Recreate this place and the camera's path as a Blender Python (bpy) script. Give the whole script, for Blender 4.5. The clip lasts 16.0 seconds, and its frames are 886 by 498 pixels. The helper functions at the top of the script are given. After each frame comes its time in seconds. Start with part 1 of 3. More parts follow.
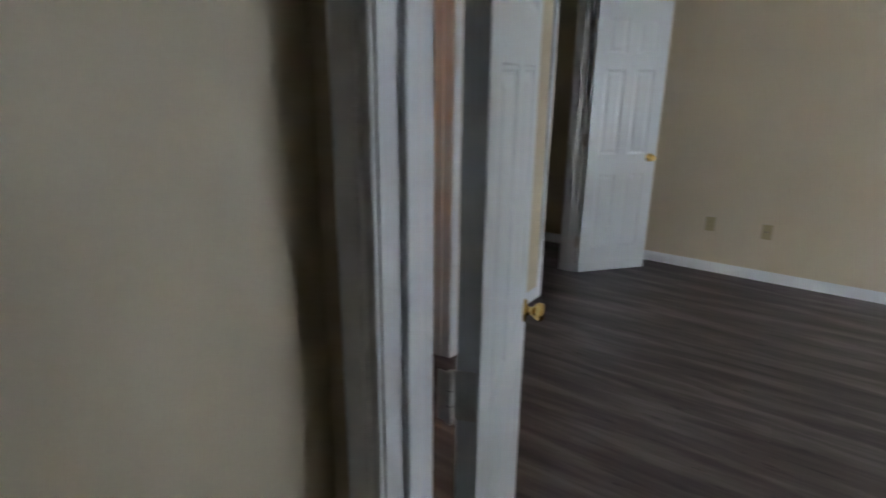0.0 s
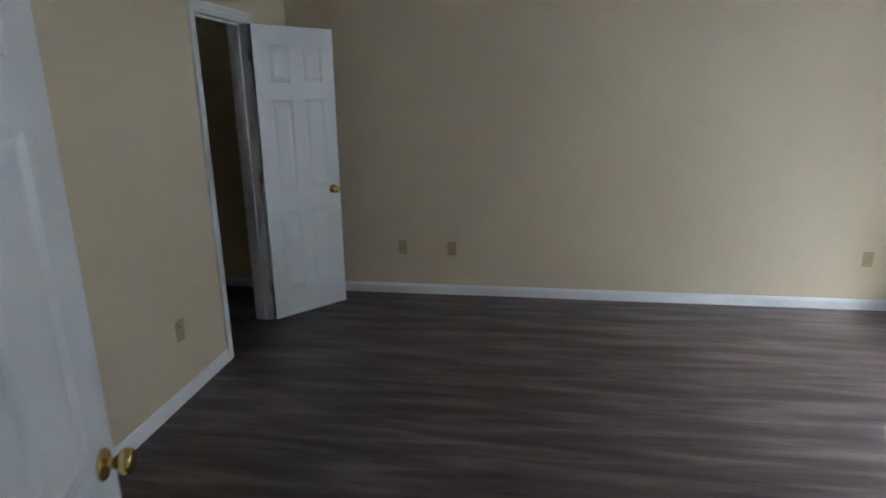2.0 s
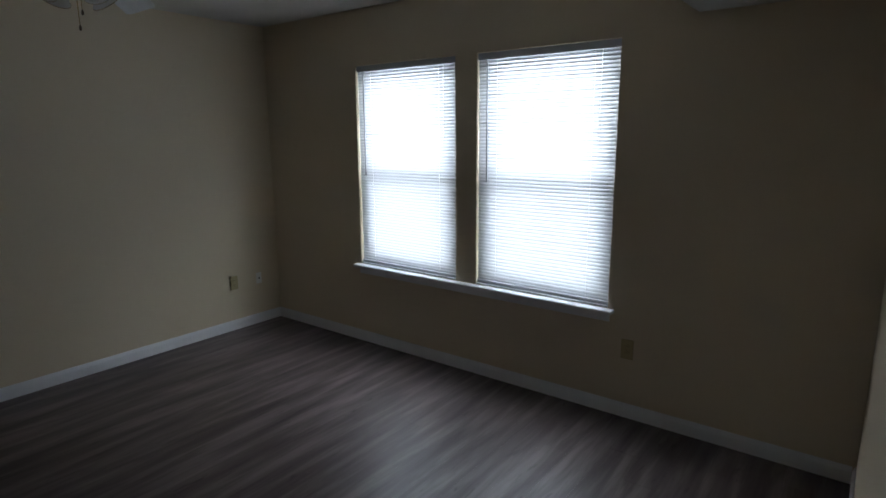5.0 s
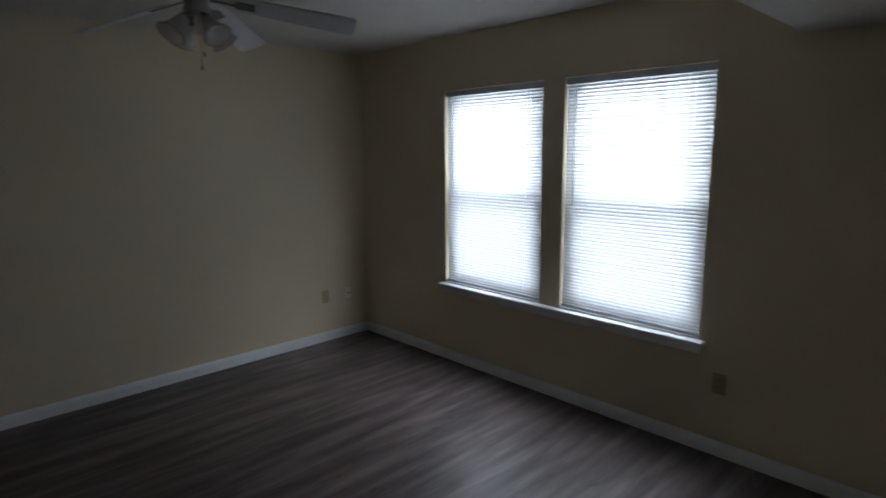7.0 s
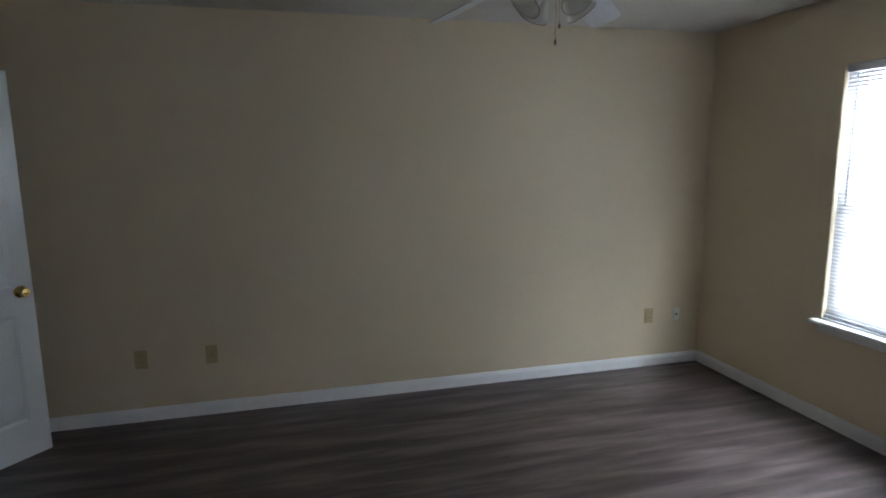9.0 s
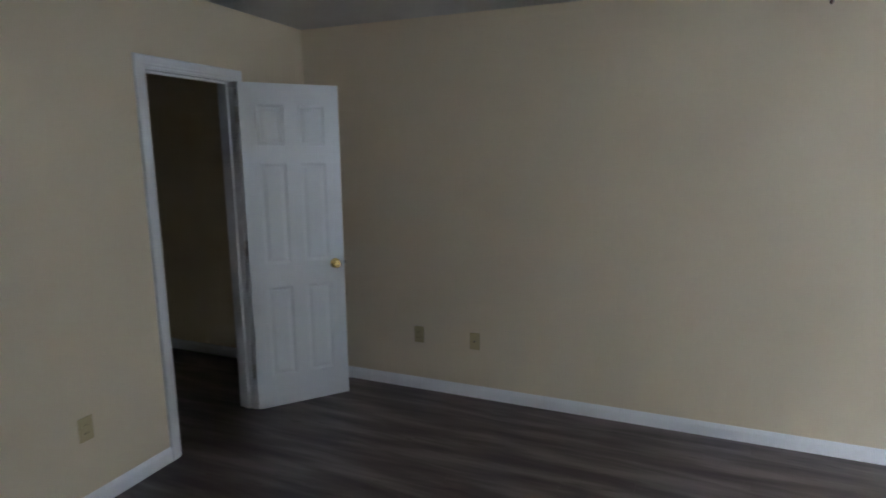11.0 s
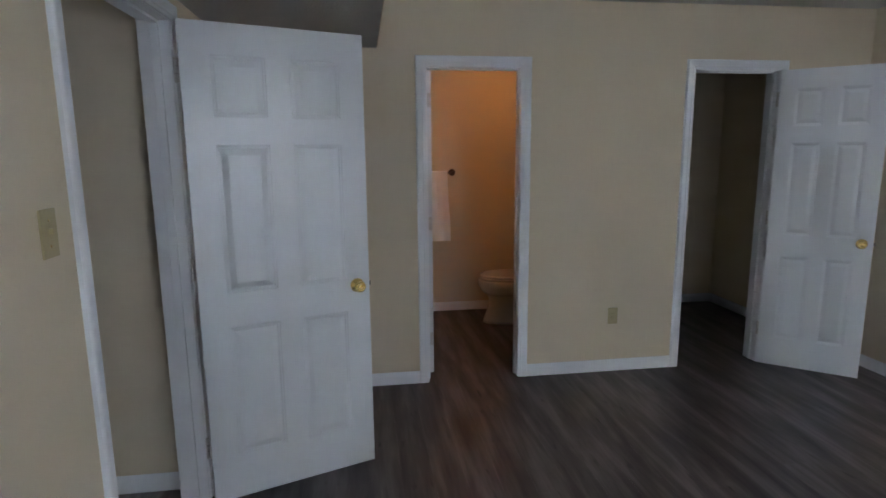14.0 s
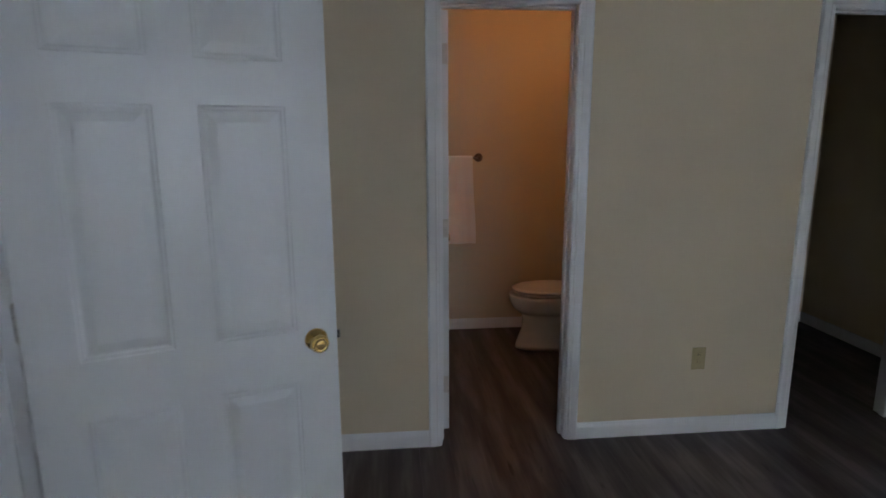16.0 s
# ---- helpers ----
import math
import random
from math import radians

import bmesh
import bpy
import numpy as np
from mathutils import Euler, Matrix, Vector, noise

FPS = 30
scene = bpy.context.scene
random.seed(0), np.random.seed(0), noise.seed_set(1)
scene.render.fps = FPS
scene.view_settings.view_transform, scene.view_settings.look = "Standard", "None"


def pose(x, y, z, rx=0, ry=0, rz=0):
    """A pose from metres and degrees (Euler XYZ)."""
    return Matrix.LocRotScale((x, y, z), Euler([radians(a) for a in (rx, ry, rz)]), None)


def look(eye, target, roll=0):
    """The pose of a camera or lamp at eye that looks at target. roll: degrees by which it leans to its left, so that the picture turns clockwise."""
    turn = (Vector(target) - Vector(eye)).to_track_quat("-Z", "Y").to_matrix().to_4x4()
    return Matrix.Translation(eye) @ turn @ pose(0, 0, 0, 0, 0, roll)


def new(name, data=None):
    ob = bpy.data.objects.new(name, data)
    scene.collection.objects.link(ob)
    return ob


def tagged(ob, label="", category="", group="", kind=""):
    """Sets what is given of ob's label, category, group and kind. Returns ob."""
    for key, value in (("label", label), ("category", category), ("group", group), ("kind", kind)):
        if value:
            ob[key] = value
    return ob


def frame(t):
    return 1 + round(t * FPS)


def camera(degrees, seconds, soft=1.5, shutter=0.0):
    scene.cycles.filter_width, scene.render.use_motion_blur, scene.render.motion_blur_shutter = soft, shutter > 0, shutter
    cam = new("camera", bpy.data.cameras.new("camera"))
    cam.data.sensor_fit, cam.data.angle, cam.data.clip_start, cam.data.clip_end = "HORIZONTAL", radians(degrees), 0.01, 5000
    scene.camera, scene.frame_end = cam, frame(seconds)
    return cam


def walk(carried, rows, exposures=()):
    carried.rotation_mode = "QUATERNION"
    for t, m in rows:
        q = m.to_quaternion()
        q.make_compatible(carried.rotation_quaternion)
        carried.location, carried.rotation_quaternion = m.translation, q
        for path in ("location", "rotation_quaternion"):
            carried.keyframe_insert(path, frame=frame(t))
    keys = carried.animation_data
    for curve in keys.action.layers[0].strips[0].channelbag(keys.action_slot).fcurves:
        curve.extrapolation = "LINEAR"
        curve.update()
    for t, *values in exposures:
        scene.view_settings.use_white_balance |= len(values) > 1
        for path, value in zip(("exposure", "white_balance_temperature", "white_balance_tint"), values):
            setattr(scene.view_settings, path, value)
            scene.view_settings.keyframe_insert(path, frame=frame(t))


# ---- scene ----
cam = camera(75.9, 16.0, soft=1.6, shutter=0.3)
PATH = [
    (0, (1.608, -4.853, 1.556), (0.522, -3.285, 0.952), 0.6),
    (0.2, (1.633, -4.840, 1.547), (0.731, -3.153, 0.964), 0.1),
    (0.5, (1.611, -4.808, 1.543), (0.937, -3.017, 0.96), -0.2),
    (1, (1.641, -4.767, 1.574), (1.184, -2.91, 0.99), -0.4),
    (1.2, (1.682, -4.678, 1.570), (1.275, -2.807, 0.993), -0.5),
    (1.5, (1.707, -4.559, 1.598), (1.371, -2.672, 1.026), -0.6),
    (1.7, (1.733, -4.480, 1.604), (1.425, -2.585, 1.046), -0.5),
    (2, (1.757, -4.395, 1.623), (1.509, -2.485, 1.085), -0.4),
    (2.2, (1.700, -4.310, 1.619), (1.551, -2.385, 1.097), -0.2),
    (2.5, (1.685, -4.243, 1.622), (1.721, -2.306, 1.126), -0.1),
    (3, (1.801, -4.193, 1.59), (2.222, -2.29, 1.142), -0.4),
    (3.5, (1.763, -4.103, 1.604), (2.59, -2.336, 1.164), -0.2),
    (4, (1.771, -4.096, 1.564), (3.002, -2.574, 1.154), 0.2),
    (4.5, (1.783, -4.1, 1.596), (3.274, -2.831, 1.19), -0.5),
    (4.7, (1.789, -4.123, 1.593), (3.348, -2.935, 1.194), -0.4),
    (6.8, (1.775, -4.154, 1.657), (3.243, -2.844, 1.297), -0.6),
    (7, (1.761, -4.165, 1.647), (3.13, -2.748, 1.303), -0.5),
    (7.5, (1.729, -4.132, 1.645), (2.862, -2.518, 1.313), -0.3),
    (8, (1.686, -4.049, 1.63), (2.625, -2.313, 1.306), -0.1),
    (8.2, (1.677, -3.985, 1.625), (2.539, -2.21, 1.3), -0.1),
    (10.3, (2.322, -3.328, 1.522), (2.014, -1.372, 1.237), -1.1),
    (10.5, (2.362, -3.328, 1.552), (1.932, -1.398, 1.254), -1.0),
    (11, (2.444, -3.403, 1.643), (1.691, -1.582, 1.298), -0.5),
    (11.5, (2.593, -3.509, 1.598), (1.503, -1.862, 1.28), -0.5),
    (12, (2.828, -3.478, 1.583), (1.415, -2.101, 1.259), -0.7),
    (12.5, (3.056, -3.506, 1.575), (1.387, -2.453, 1.248), -0.7),
    (13, (3.262, -3.596, 1.555), (1.446, -2.825, 1.23), -0.4),
    (13.5, (3.438, -3.573, 1.534), (1.531, -3.074, 1.197), -0.5),
    (14, (3.602, -3.487, 1.536), (1.651, -3.211, 1.195), -0.5),
    (14.5, (3.586, -3.44, 1.512), (1.625, -3.268, 1.16), -0.4),
    (15, (3.31, -3.429, 1.485), (1.348, -3.281, 1.121), -0.3),
    (15.5, (2.966, -3.376, 1.48), (1.008, -3.228, 1.095), -0.3),
    (16, (2.546, -3.299, 1.485), (0.592, -3.122, 1.099), -0.3),
]
EXPOSURES = [(0.0, 1.46, 6500, 12), (1.0, 1.4, 6350, 12), (2.0, 0.95, 6350, 12), (2.5, 0.95, 6350, 12), (3.0, 0.75, 6350, 11), (3.5, 0.2, 6350, 10), (4.0, -0.6, 6350, 10), (4.5, -1.04, 6350, 11), (7.0, -1.06, 6350, 11),
             (7.5, -0.89, 6350, 11), (8.0, -0.6, 6400, 11), (9.2, 0.42, 6400, 11), (10.3, 0.87, 6300, 12), (11.5, 0.87, 6280, 13), (12.5, 1.07, 6280, 14), (14.0, 1.02, 6280, 15), (15.5, 0.76, 6320, 14), (16.0, 0.7, 6340, 14)]
walk(cam, [(t, look(eye, target, roll)) for t, eye, target, roll in PATH], EXPOSURES)

# ---- world and light ----
SUN_UP, SUN_ROUND = 40.0, 250.0
world = bpy.data.worlds.new("overcast_sky")
scene.world = world
world.use_nodes = True
wn = world.node_tree.nodes
sky = wn.new("ShaderNodeTexSky")
sky.sky_type, sky.sun_disc = "NISHITA", False
sky.sun_elevation, sky.sun_rotation = radians(SUN_UP), radians(SUN_ROUND)
sky.dust_density, sky.air_density = 3.0, 1.5
wn["Background"].inputs["Strength"].default_value = 0.12
world.node_tree.links.new(sky.outputs[0], wn["Background"].inputs["Color"])

sun_data = bpy.data.lights.new("sun", "SUN")
sun_data.energy, sun_data.angle, sun_data.color = 0.8, radians(15), (1.0, 0.96, 0.9)
sun = new("sun", sun_data)
sun.matrix_world = pose(0, 0, 8, 90 - SUN_UP, 0, 70)

WIN_Z0, WIN_Z1 = 0.625, 2.075
WINDOWS = [(-1.945, -1.052), (-3.005, -2.108)]

# sky light that falls on both window openings, from outside the glass
daylight_data = bpy.data.lights.new("window_daylight", "AREA")
daylight_data.shape, daylight_data.size, daylight_data.size_y = "RECTANGLE", 2.7, 2.0
daylight_data.energy, daylight_data.color = 1400, (0.83, 0.915, 1.0)
daylight = new("window_daylight", daylight_data)
daylight.matrix_world = look((5.32, -2.03, 1.40), (0, -2.03, 1.40))

# ---- materials ----


def mat(name, color, rough=0.6, metal=0.0, vary=0.08, scale=3.0, fine=60.0, bump=0.1, bump_size=0.002, stretch=(1, 1, 1), spec=0.5, second=None):
    m = bpy.data.materials.new(name)
    m.use_nodes = True
    n, l = m.node_tree.nodes, m.node_tree.links
    b = n["Principled BSDF"]
    b.inputs["Metallic"].default_value = metal
    b.inputs["Specular IOR Level"].default_value = spec
    tc, mp = n.new("ShaderNodeTexCoord"), n.new("ShaderNodeMapping")
    mp.inputs["Scale"].default_value = stretch
    l.new(tc.outputs["Object"], mp.inputs["Vector"])
    big, small = n.new("ShaderNodeTexNoise"), n.new("ShaderNodeTexNoise")
    big.inputs["Scale"].default_value, big.inputs["Detail"].default_value = scale, 4
    small.inputs["Scale"].default_value, small.inputs["Detail"].default_value = fine, 3
    l.new(mp.outputs[0], big.inputs["Vector"])
    l.new(mp.outputs[0], small.inputs["Vector"])
    add = n.new("ShaderNodeMath")
    add.operation = "MULTIPLY_ADD"
    add.inputs[1].default_value = 0.35
    l.new(small.outputs["Fac"], add.inputs[0])
    l.new(big.outputs["Fac"], add.inputs[2])
    ramp = n.new("ShaderNodeValToRGB")
    lo = second or tuple(c * (1 - vary) for c in color)
    hi = tuple(min(1.0, c * (1 + vary)) for c in color)
    ramp.color_ramp.elements[0].position, ramp.color_ramp.elements[0].color = 0.45, (*lo, 1)
    ramp.color_ramp.elements[1].position, ramp.color_ramp.elements[1].color = 0.9, (*hi, 1)
    l.new(add.outputs[0], ramp.inputs["Fac"])
    l.new(ramp.outputs["Color"], b.inputs["Base Color"])
    rr = n.new("ShaderNodeMapRange")
    rr.inputs["To Min"].default_value, rr.inputs["To Max"].default_value = max(0.02, rough - 0.06), min(1, rough + 0.06)
    l.new(big.outputs["Fac"], rr.inputs["Value"])
    l.new(rr.outputs[0], b.inputs["Roughness"])
    if bump:
        bp = n.new("ShaderNodeBump")
        bp.inputs["Strength"].default_value, bp.inputs["Distance"].default_value = bump, bump_size
        l.new(small.outputs["Fac"], bp.inputs["Height"])
        l.new(bp.outputs["Normal"], b.inputs["Normal"])
    return m


WALL = mat("beige_wall_paint", (0.702, 0.606, 0.452), 0.55, vary=0.035, scale=0.9, fine=190, bump=0.25, bump_size=0.0015, spec=0.3)
CEIL = mat("textured_ceiling_paint", (0.62, 0.60, 0.565), 0.9, vary=0.06, scale=2.2, fine=75, bump=0.9, bump_size=0.008, spec=0.1)
TRIM = mat("white_trim_paint", (0.82, 0.84, 0.865), 0.4, vary=0.025, scale=4, fine=45, bump=0.05, bump_size=0.001)
DOOR = mat("white_door_paint", (0.75, 0.785, 0.805), 0.30, vary=0.025, scale=2.5, fine=55, bump=0.07, bump_size=0.001, stretch=(1, 1, 0.25))
HINGE = mat("painted_hinge", (0.62, 0.61, 0.58), 0.4, vary=0.1, scale=30, fine=160, bump=0.2)
BRASS = mat("polished_brass", (0.74, 0.53, 0.20), 0.14, metal=1.0, vary=0.08, scale=20, fine=120, bump=0.05)
BRONZE = mat("dark_bronze", (0.085, 0.042, 0.020), 0.4, metal=0.0, vary=0.15, scale=20, fine=120)
ALMOND = mat("almond_plastic", (0.47, 0.385, 0.205), 0.4, vary=0.05, scale=12, fine=90, bump=0.05)
WHITE_PLASTIC = mat("white_plastic", (0.78, 0.77, 0.73), 0.4, vary=0.04, scale=12, fine=90, bump=0.05)
DARK = mat("dark_slot", (0.02, 0.018, 0.016), 0.6, vary=0.1)
PORCELAIN = mat("white_porcelain", (0.82, 0.81, 0.78), 0.12, vary=0.02, scale=3, fine=20, bump=0.02)
TOWEL = mat("white_terry_towel", (0.93, 0.92, 0.90), 0.95, vary=0.03, scale=8, fine=420, bump=0.0, bump_size=0.001, spec=0.1)
CHERRY = mat("dark_cherry_wood", (0.085, 0.022, 0.016), 0.35, vary=0.3, scale=3, fine=60, stretch=(1, 1, 0.12))
MARBLE = mat("cultured_marble", (0.80, 0.75, 0.66), 0.2, vary=0.05, scale=6, fine=40, bump=0.02)
CHROME = mat("chrome", (0.75, 0.75, 0.76), 0.12, metal=1.0, vary=0.02)
FAN_WHITE = mat("fan_white_enamel", (0.70, 0.70, 0.70), 0.35, vary=0.04, scale=6, fine=60, bump=0.05)
FAN_BLADE = mat("white_washed_blade", (0.60, 0.60, 0.62), 0.45, vary=0.08, scale=5, fine=40, bump=0.1, stretch=(0.3, 3, 1))
FAN_HUB = mat("aged_pewter_enamel", (0.30, 0.285, 0.26), 0.35, metal=0.3, vary=0.12, scale=12, fine=80)
FAN_METAL = mat("brushed_dark_iron", (0.16, 0.145, 0.13), 0.45, metal=0.5, vary=0.15, scale=20, fine=90)
VINYL = mat("white_vinyl_frame", (0.76, 0.77, 0.78), 0.4, vary=0.03, scale=8, fine=60, bump=0.05)
RAIL = mat("blind_rail_enamel", (0.62, 0.64, 0.68), 0.4, vary=0.05, scale=8, fine=60, bump=0.05)
WAND = mat("smoky_wand_plastic", (0.09, 0.10, 0.115), 0.3, vary=0.1)
GRASS = mat("lawn", (0.05, 0.08, 0.03), 0.9, vary=0.4, scale=0.5, fine=12, bump=0.5, bump_size=0.05)
SUBFLOOR = mat("underlay", (0.05, 0.045, 0.04), 0.8, vary=0.1)


def shader_mat(name):
    m = bpy.data.materials.new(name)
    m.use_nodes = True
    n = m.node_tree.nodes
    n.remove(n["Principled BSDF"])
    return m, n, m.node_tree.links, n["Material Output"]


def glass_mat(name, color, rough):
    m, n, l, out = shader_mat(name)
    g = n.new("ShaderNodeBsdfGlass")
    g.inputs["Color"].default_value, g.inputs["Roughness"].default_value, g.inputs["IOR"].default_value = (*color, 1), rough, 1.45
    l.new(g.outputs[0], out.inputs["Surface"])
    return m


def slat_mat():
    m, n, l, out = shader_mat("translucent_slat_vinyl")
    d, t, mix = n.new("ShaderNodeBsdfDiffuse"), n.new("ShaderNodeBsdfTranslucent"), n.new("ShaderNodeMixShader")
    noi, ramp = n.new("ShaderNodeTexNoise"), n.new("ShaderNodeValToRGB")
    info = n.new("ShaderNodeObjectInfo")
    noi.noise_dimensions = "4D"
    noi.inputs["Scale"].default_value = 4
    ramp.color_ramp.elements[0].color, ramp.color_ramp.elements[1].color = (0.51, 0.53, 0.555, 1), (0.57, 0.58, 0.59, 1)
    l.new(info.outputs["Random"], noi.inputs["W"])
    l.new(noi.outputs["Fac"], ramp.inputs["Fac"])
    for s in (d, t):
        l.new(ramp.outputs["Color"], s.inputs["Color"])
    mix.inputs["Fac"].default_value = SLAT_THROUGH
    l.new(d.outputs[0], mix.inputs[1])
    l.new(t.outputs[0], mix.inputs[2])
    l.new(mix.outputs[0], out.inputs["Surface"])
    return m


SLAT_THROUGH = 0.10
SLAT = slat_mat()
GLASS = glass_mat("window_glass", (0.95, 0.97, 0.97), 0.0)


def shade_mat():
    m, n, l, out = shader_mat("frosted_shade_glass")
    d, t, c, g = (n.new("ShaderNodeBsdf" + k) for k in ("Diffuse", "Translucent", "Transparent", "Glossy"))
    for x in (d, t):
        x.inputs["Color"].default_value = (0.82, 0.79, 0.74, 1)
    g.inputs["Roughness"].default_value = 0.2
    m1, m2, m3 = (n.new("ShaderNodeMixShader") for _ in range(3))
    l.new(d.outputs[0], m1.inputs[1]), l.new(t.outputs[0], m1.inputs[2])
    m2.inputs["Fac"].default_value = 0.50
    l.new(m1.outputs[0], m2.inputs[1]), l.new(c.outputs[0], m2.inputs[2])
    m3.inputs["Fac"].default_value = 0.08
    l.new(m2.outputs[0], m3.inputs[1]), l.new(g.outputs[0], m3.inputs[2])
    l.new(m3.outputs[0], out.inputs["Surface"])
    return m


SHADE_GLASS = shade_mat()
RIM_GLASS = mat("shade_rim_glass", (0.26, 0.19, 0.13), 0.2, vary=0.1)


def screen_mat():
    m, n, l, out = shader_mat("insect_screen")
    d, t, mix = n.new("ShaderNodeBsdfDiffuse"), n.new("ShaderNodeBsdfTransparent"), n.new("ShaderNodeMixShader")
    d.inputs["Color"].default_value = (0.10, 0.10, 0.11, 1)
    mix.inputs["Fac"].default_value = 0.38
    l.new(t.outputs[0], mix.inputs[1])
    l.new(d.outputs[0], mix.inputs[2])
    l.new(mix.outputs[0], out.inputs["Surface"])
    return m


SCREEN = screen_mat()


def bulb_mat():
    m, n, l, out = shader_mat("warm_bulb")
    e = n.new("ShaderNodeEmission")
    e.inputs["Color"].default_value, e.inputs["Strength"].default_value = (1.0, 0.46, 0.19, 1), BULB
    l.new(e.outputs[0], out.inputs["Surface"])
    return m


BULB = 46.0
BULB_MAT = bulb_mat()


def mirror_mat():
    m, n, l, out = shader_mat("mirror_glass")
    g = n.new("ShaderNodeBsdfGlossy")
    g.inputs["Color"].default_value, g.inputs["Roughness"].default_value = (0.9, 0.91, 0.9, 1), 0.01
    l.new(g.outputs[0], out.inputs["Surface"])
    return m


MIRROR = mirror_mat()


def plank_mat():
    """Grey-brown vinyl planks: each plank its own tone and its own streaks along the grain."""
    m = bpy.data.materials.new("grey_brown_vinyl_plank")
    m.use_nodes = True
    n, l = m.node_tree.nodes, m.node_tree.links
    b = n["Principled BSDF"]
    tc, info = n.new("ShaderNodeTexCoord"), n.new("ShaderNodeObjectInfo")
    off = n.new("ShaderNodeVectorMath")
    off.operation = "MULTIPLY_ADD"
    off.inputs[1].default_value = (1, 1, 1)
    shift = n.new("ShaderNodeCombineXYZ")
    for i, k in enumerate((37.0, 91.0, 13.0)):
        mu = n.new("ShaderNodeMath")
        mu.operation = "MULTIPLY"
        mu.inputs[1].default_value = k
        l.new(info.outputs["Random"], mu.inputs[0])
        l.new(mu.outputs[0], shift.inputs[i])
    l.new(tc.outputs["Object"], off.inputs[0])
    l.new(shift.outputs[0], off.inputs[2])

    wide = n.new("ShaderNodeVectorMath")
    l.new(tc.outputs["Object"], wide.inputs[0])
    l.new(info.outputs["Location"], wide.inputs[1])

    def streak(sx, sy, detail, dist, source=None):
        mp, no = n.new("ShaderNodeMapping"), n.new("ShaderNodeTexNoise")
        mp.inputs["Scale"].default_value = (sx, sy, 1)
        no.inputs["Scale"].default_value, no.inputs["Detail"].default_value, no.inputs["Distortion"].default_value = 1, detail, dist
        l.new((source or off).outputs[0], mp.inputs["Vector"])
        l.new(mp.outputs[0], no.inputs["Vector"])
        return no.outputs["Fac"]

    broad, grain, knots = streak(1.35, 11, 3, 0.3, wide), streak(4.0, 55, 4, 0.6), streak(5.5, 24, 2, 0.4)
    mix = n.new("ShaderNodeMath")
    mix.operation = "MULTIPLY_ADD"
    mix.inputs[1].default_value = 0.19
    l.new(grain, mix.inputs[0])
    l.new(broad, mix.inputs[2])
    tone = n.new("ShaderNodeMath")
    tone.operation = "MULTIPLY_ADD"
    tone.inputs[1].default_value = 0.05
    l.new(info.outputs["Random"], tone.inputs[0])
    l.new(mix.outputs[0], tone.inputs[2])
    ramp = n.new("ShaderNodeValToRGB")
    el = ramp.color_ramp.elements
    el[0].position, el[0].color = 0.43, (0.036, 0.026, 0.0255, 1)
    el[1].position, el[1].color = 0.80, (0.168, 0.139, 0.137, 1)
    mid = el.new(0.61)
    mid.color = (0.084, 0.065, 0.064, 1)
    l.new(tone.outputs[0], ramp.inputs["Fac"])
    kr = n.new("ShaderNodeValToRGB")
    kr.color_ramp.elements[0].position, kr.color_ramp.elements[0].color = 0.22, (0.35, 0.32, 0.30, 1)
    kr.color_ramp.elements[1].position, kr.color_ramp.elements[1].color = 0.345, (1, 1, 1, 1)
    l.new(knots, kr.inputs["Fac"])
    mul = n.new("ShaderNodeMixRGB")
    mul.blend_type = "MULTIPLY"
    mul.inputs["Fac"].default_value = 1.0
    l.new(ramp.outputs["Color"], mul.inputs["Color1"])
    l.new(kr.outputs["Color"], mul.inputs["Color2"])
    l.new(mul.outputs["Color"], b.inputs["Base Color"])
    rr = n.new("ShaderNodeMapRange")
    rr.inputs["To Min"].default_value, rr.inputs["To Max"].default_value = 0.40, 0.31
    l.new(mix.outputs[0], rr.inputs["Value"])
    l.new(rr.outputs[0], b.inputs["Roughness"])
    bp = n.new("ShaderNodeBump")
    bp.inputs["Strength"].default_value, bp.inputs["Distance"].default_value = 0.35, 0.0012
    l.new(mix.outputs[0], bp.inputs["Height"])
    l.new(bp.outputs["Normal"], b.inputs["Normal"])
    return m


PLANK = plank_mat()

# ---- mesh helpers ----


def add_box(bm, x0, y0, z0, x1, y1, z1, bevel=0.0):
    r = bmesh.ops.create_cube(bm, size=1.0)
    vs = r["verts"]
    for v in vs:
        v.co = Vector((x0 + (v.co.x + 0.5) * (x1 - x0), y0 + (v.co.y + 0.5) * (y1 - y0), z0 + (v.co.z + 0.5) * (z1 - z0)))
    if bevel:
        es = list({e for v in vs for e in v.link_edges})
        bmesh.ops.bevel(bm, geom=es, offset=bevel, segments=2, profile=0.5, affect="EDGES")
    return bm


def boxes(*items, bevel=0.0):
    bm = bmesh.new()
    for it in items:
        add_box(bm, *it, bevel=bevel)
    return bm


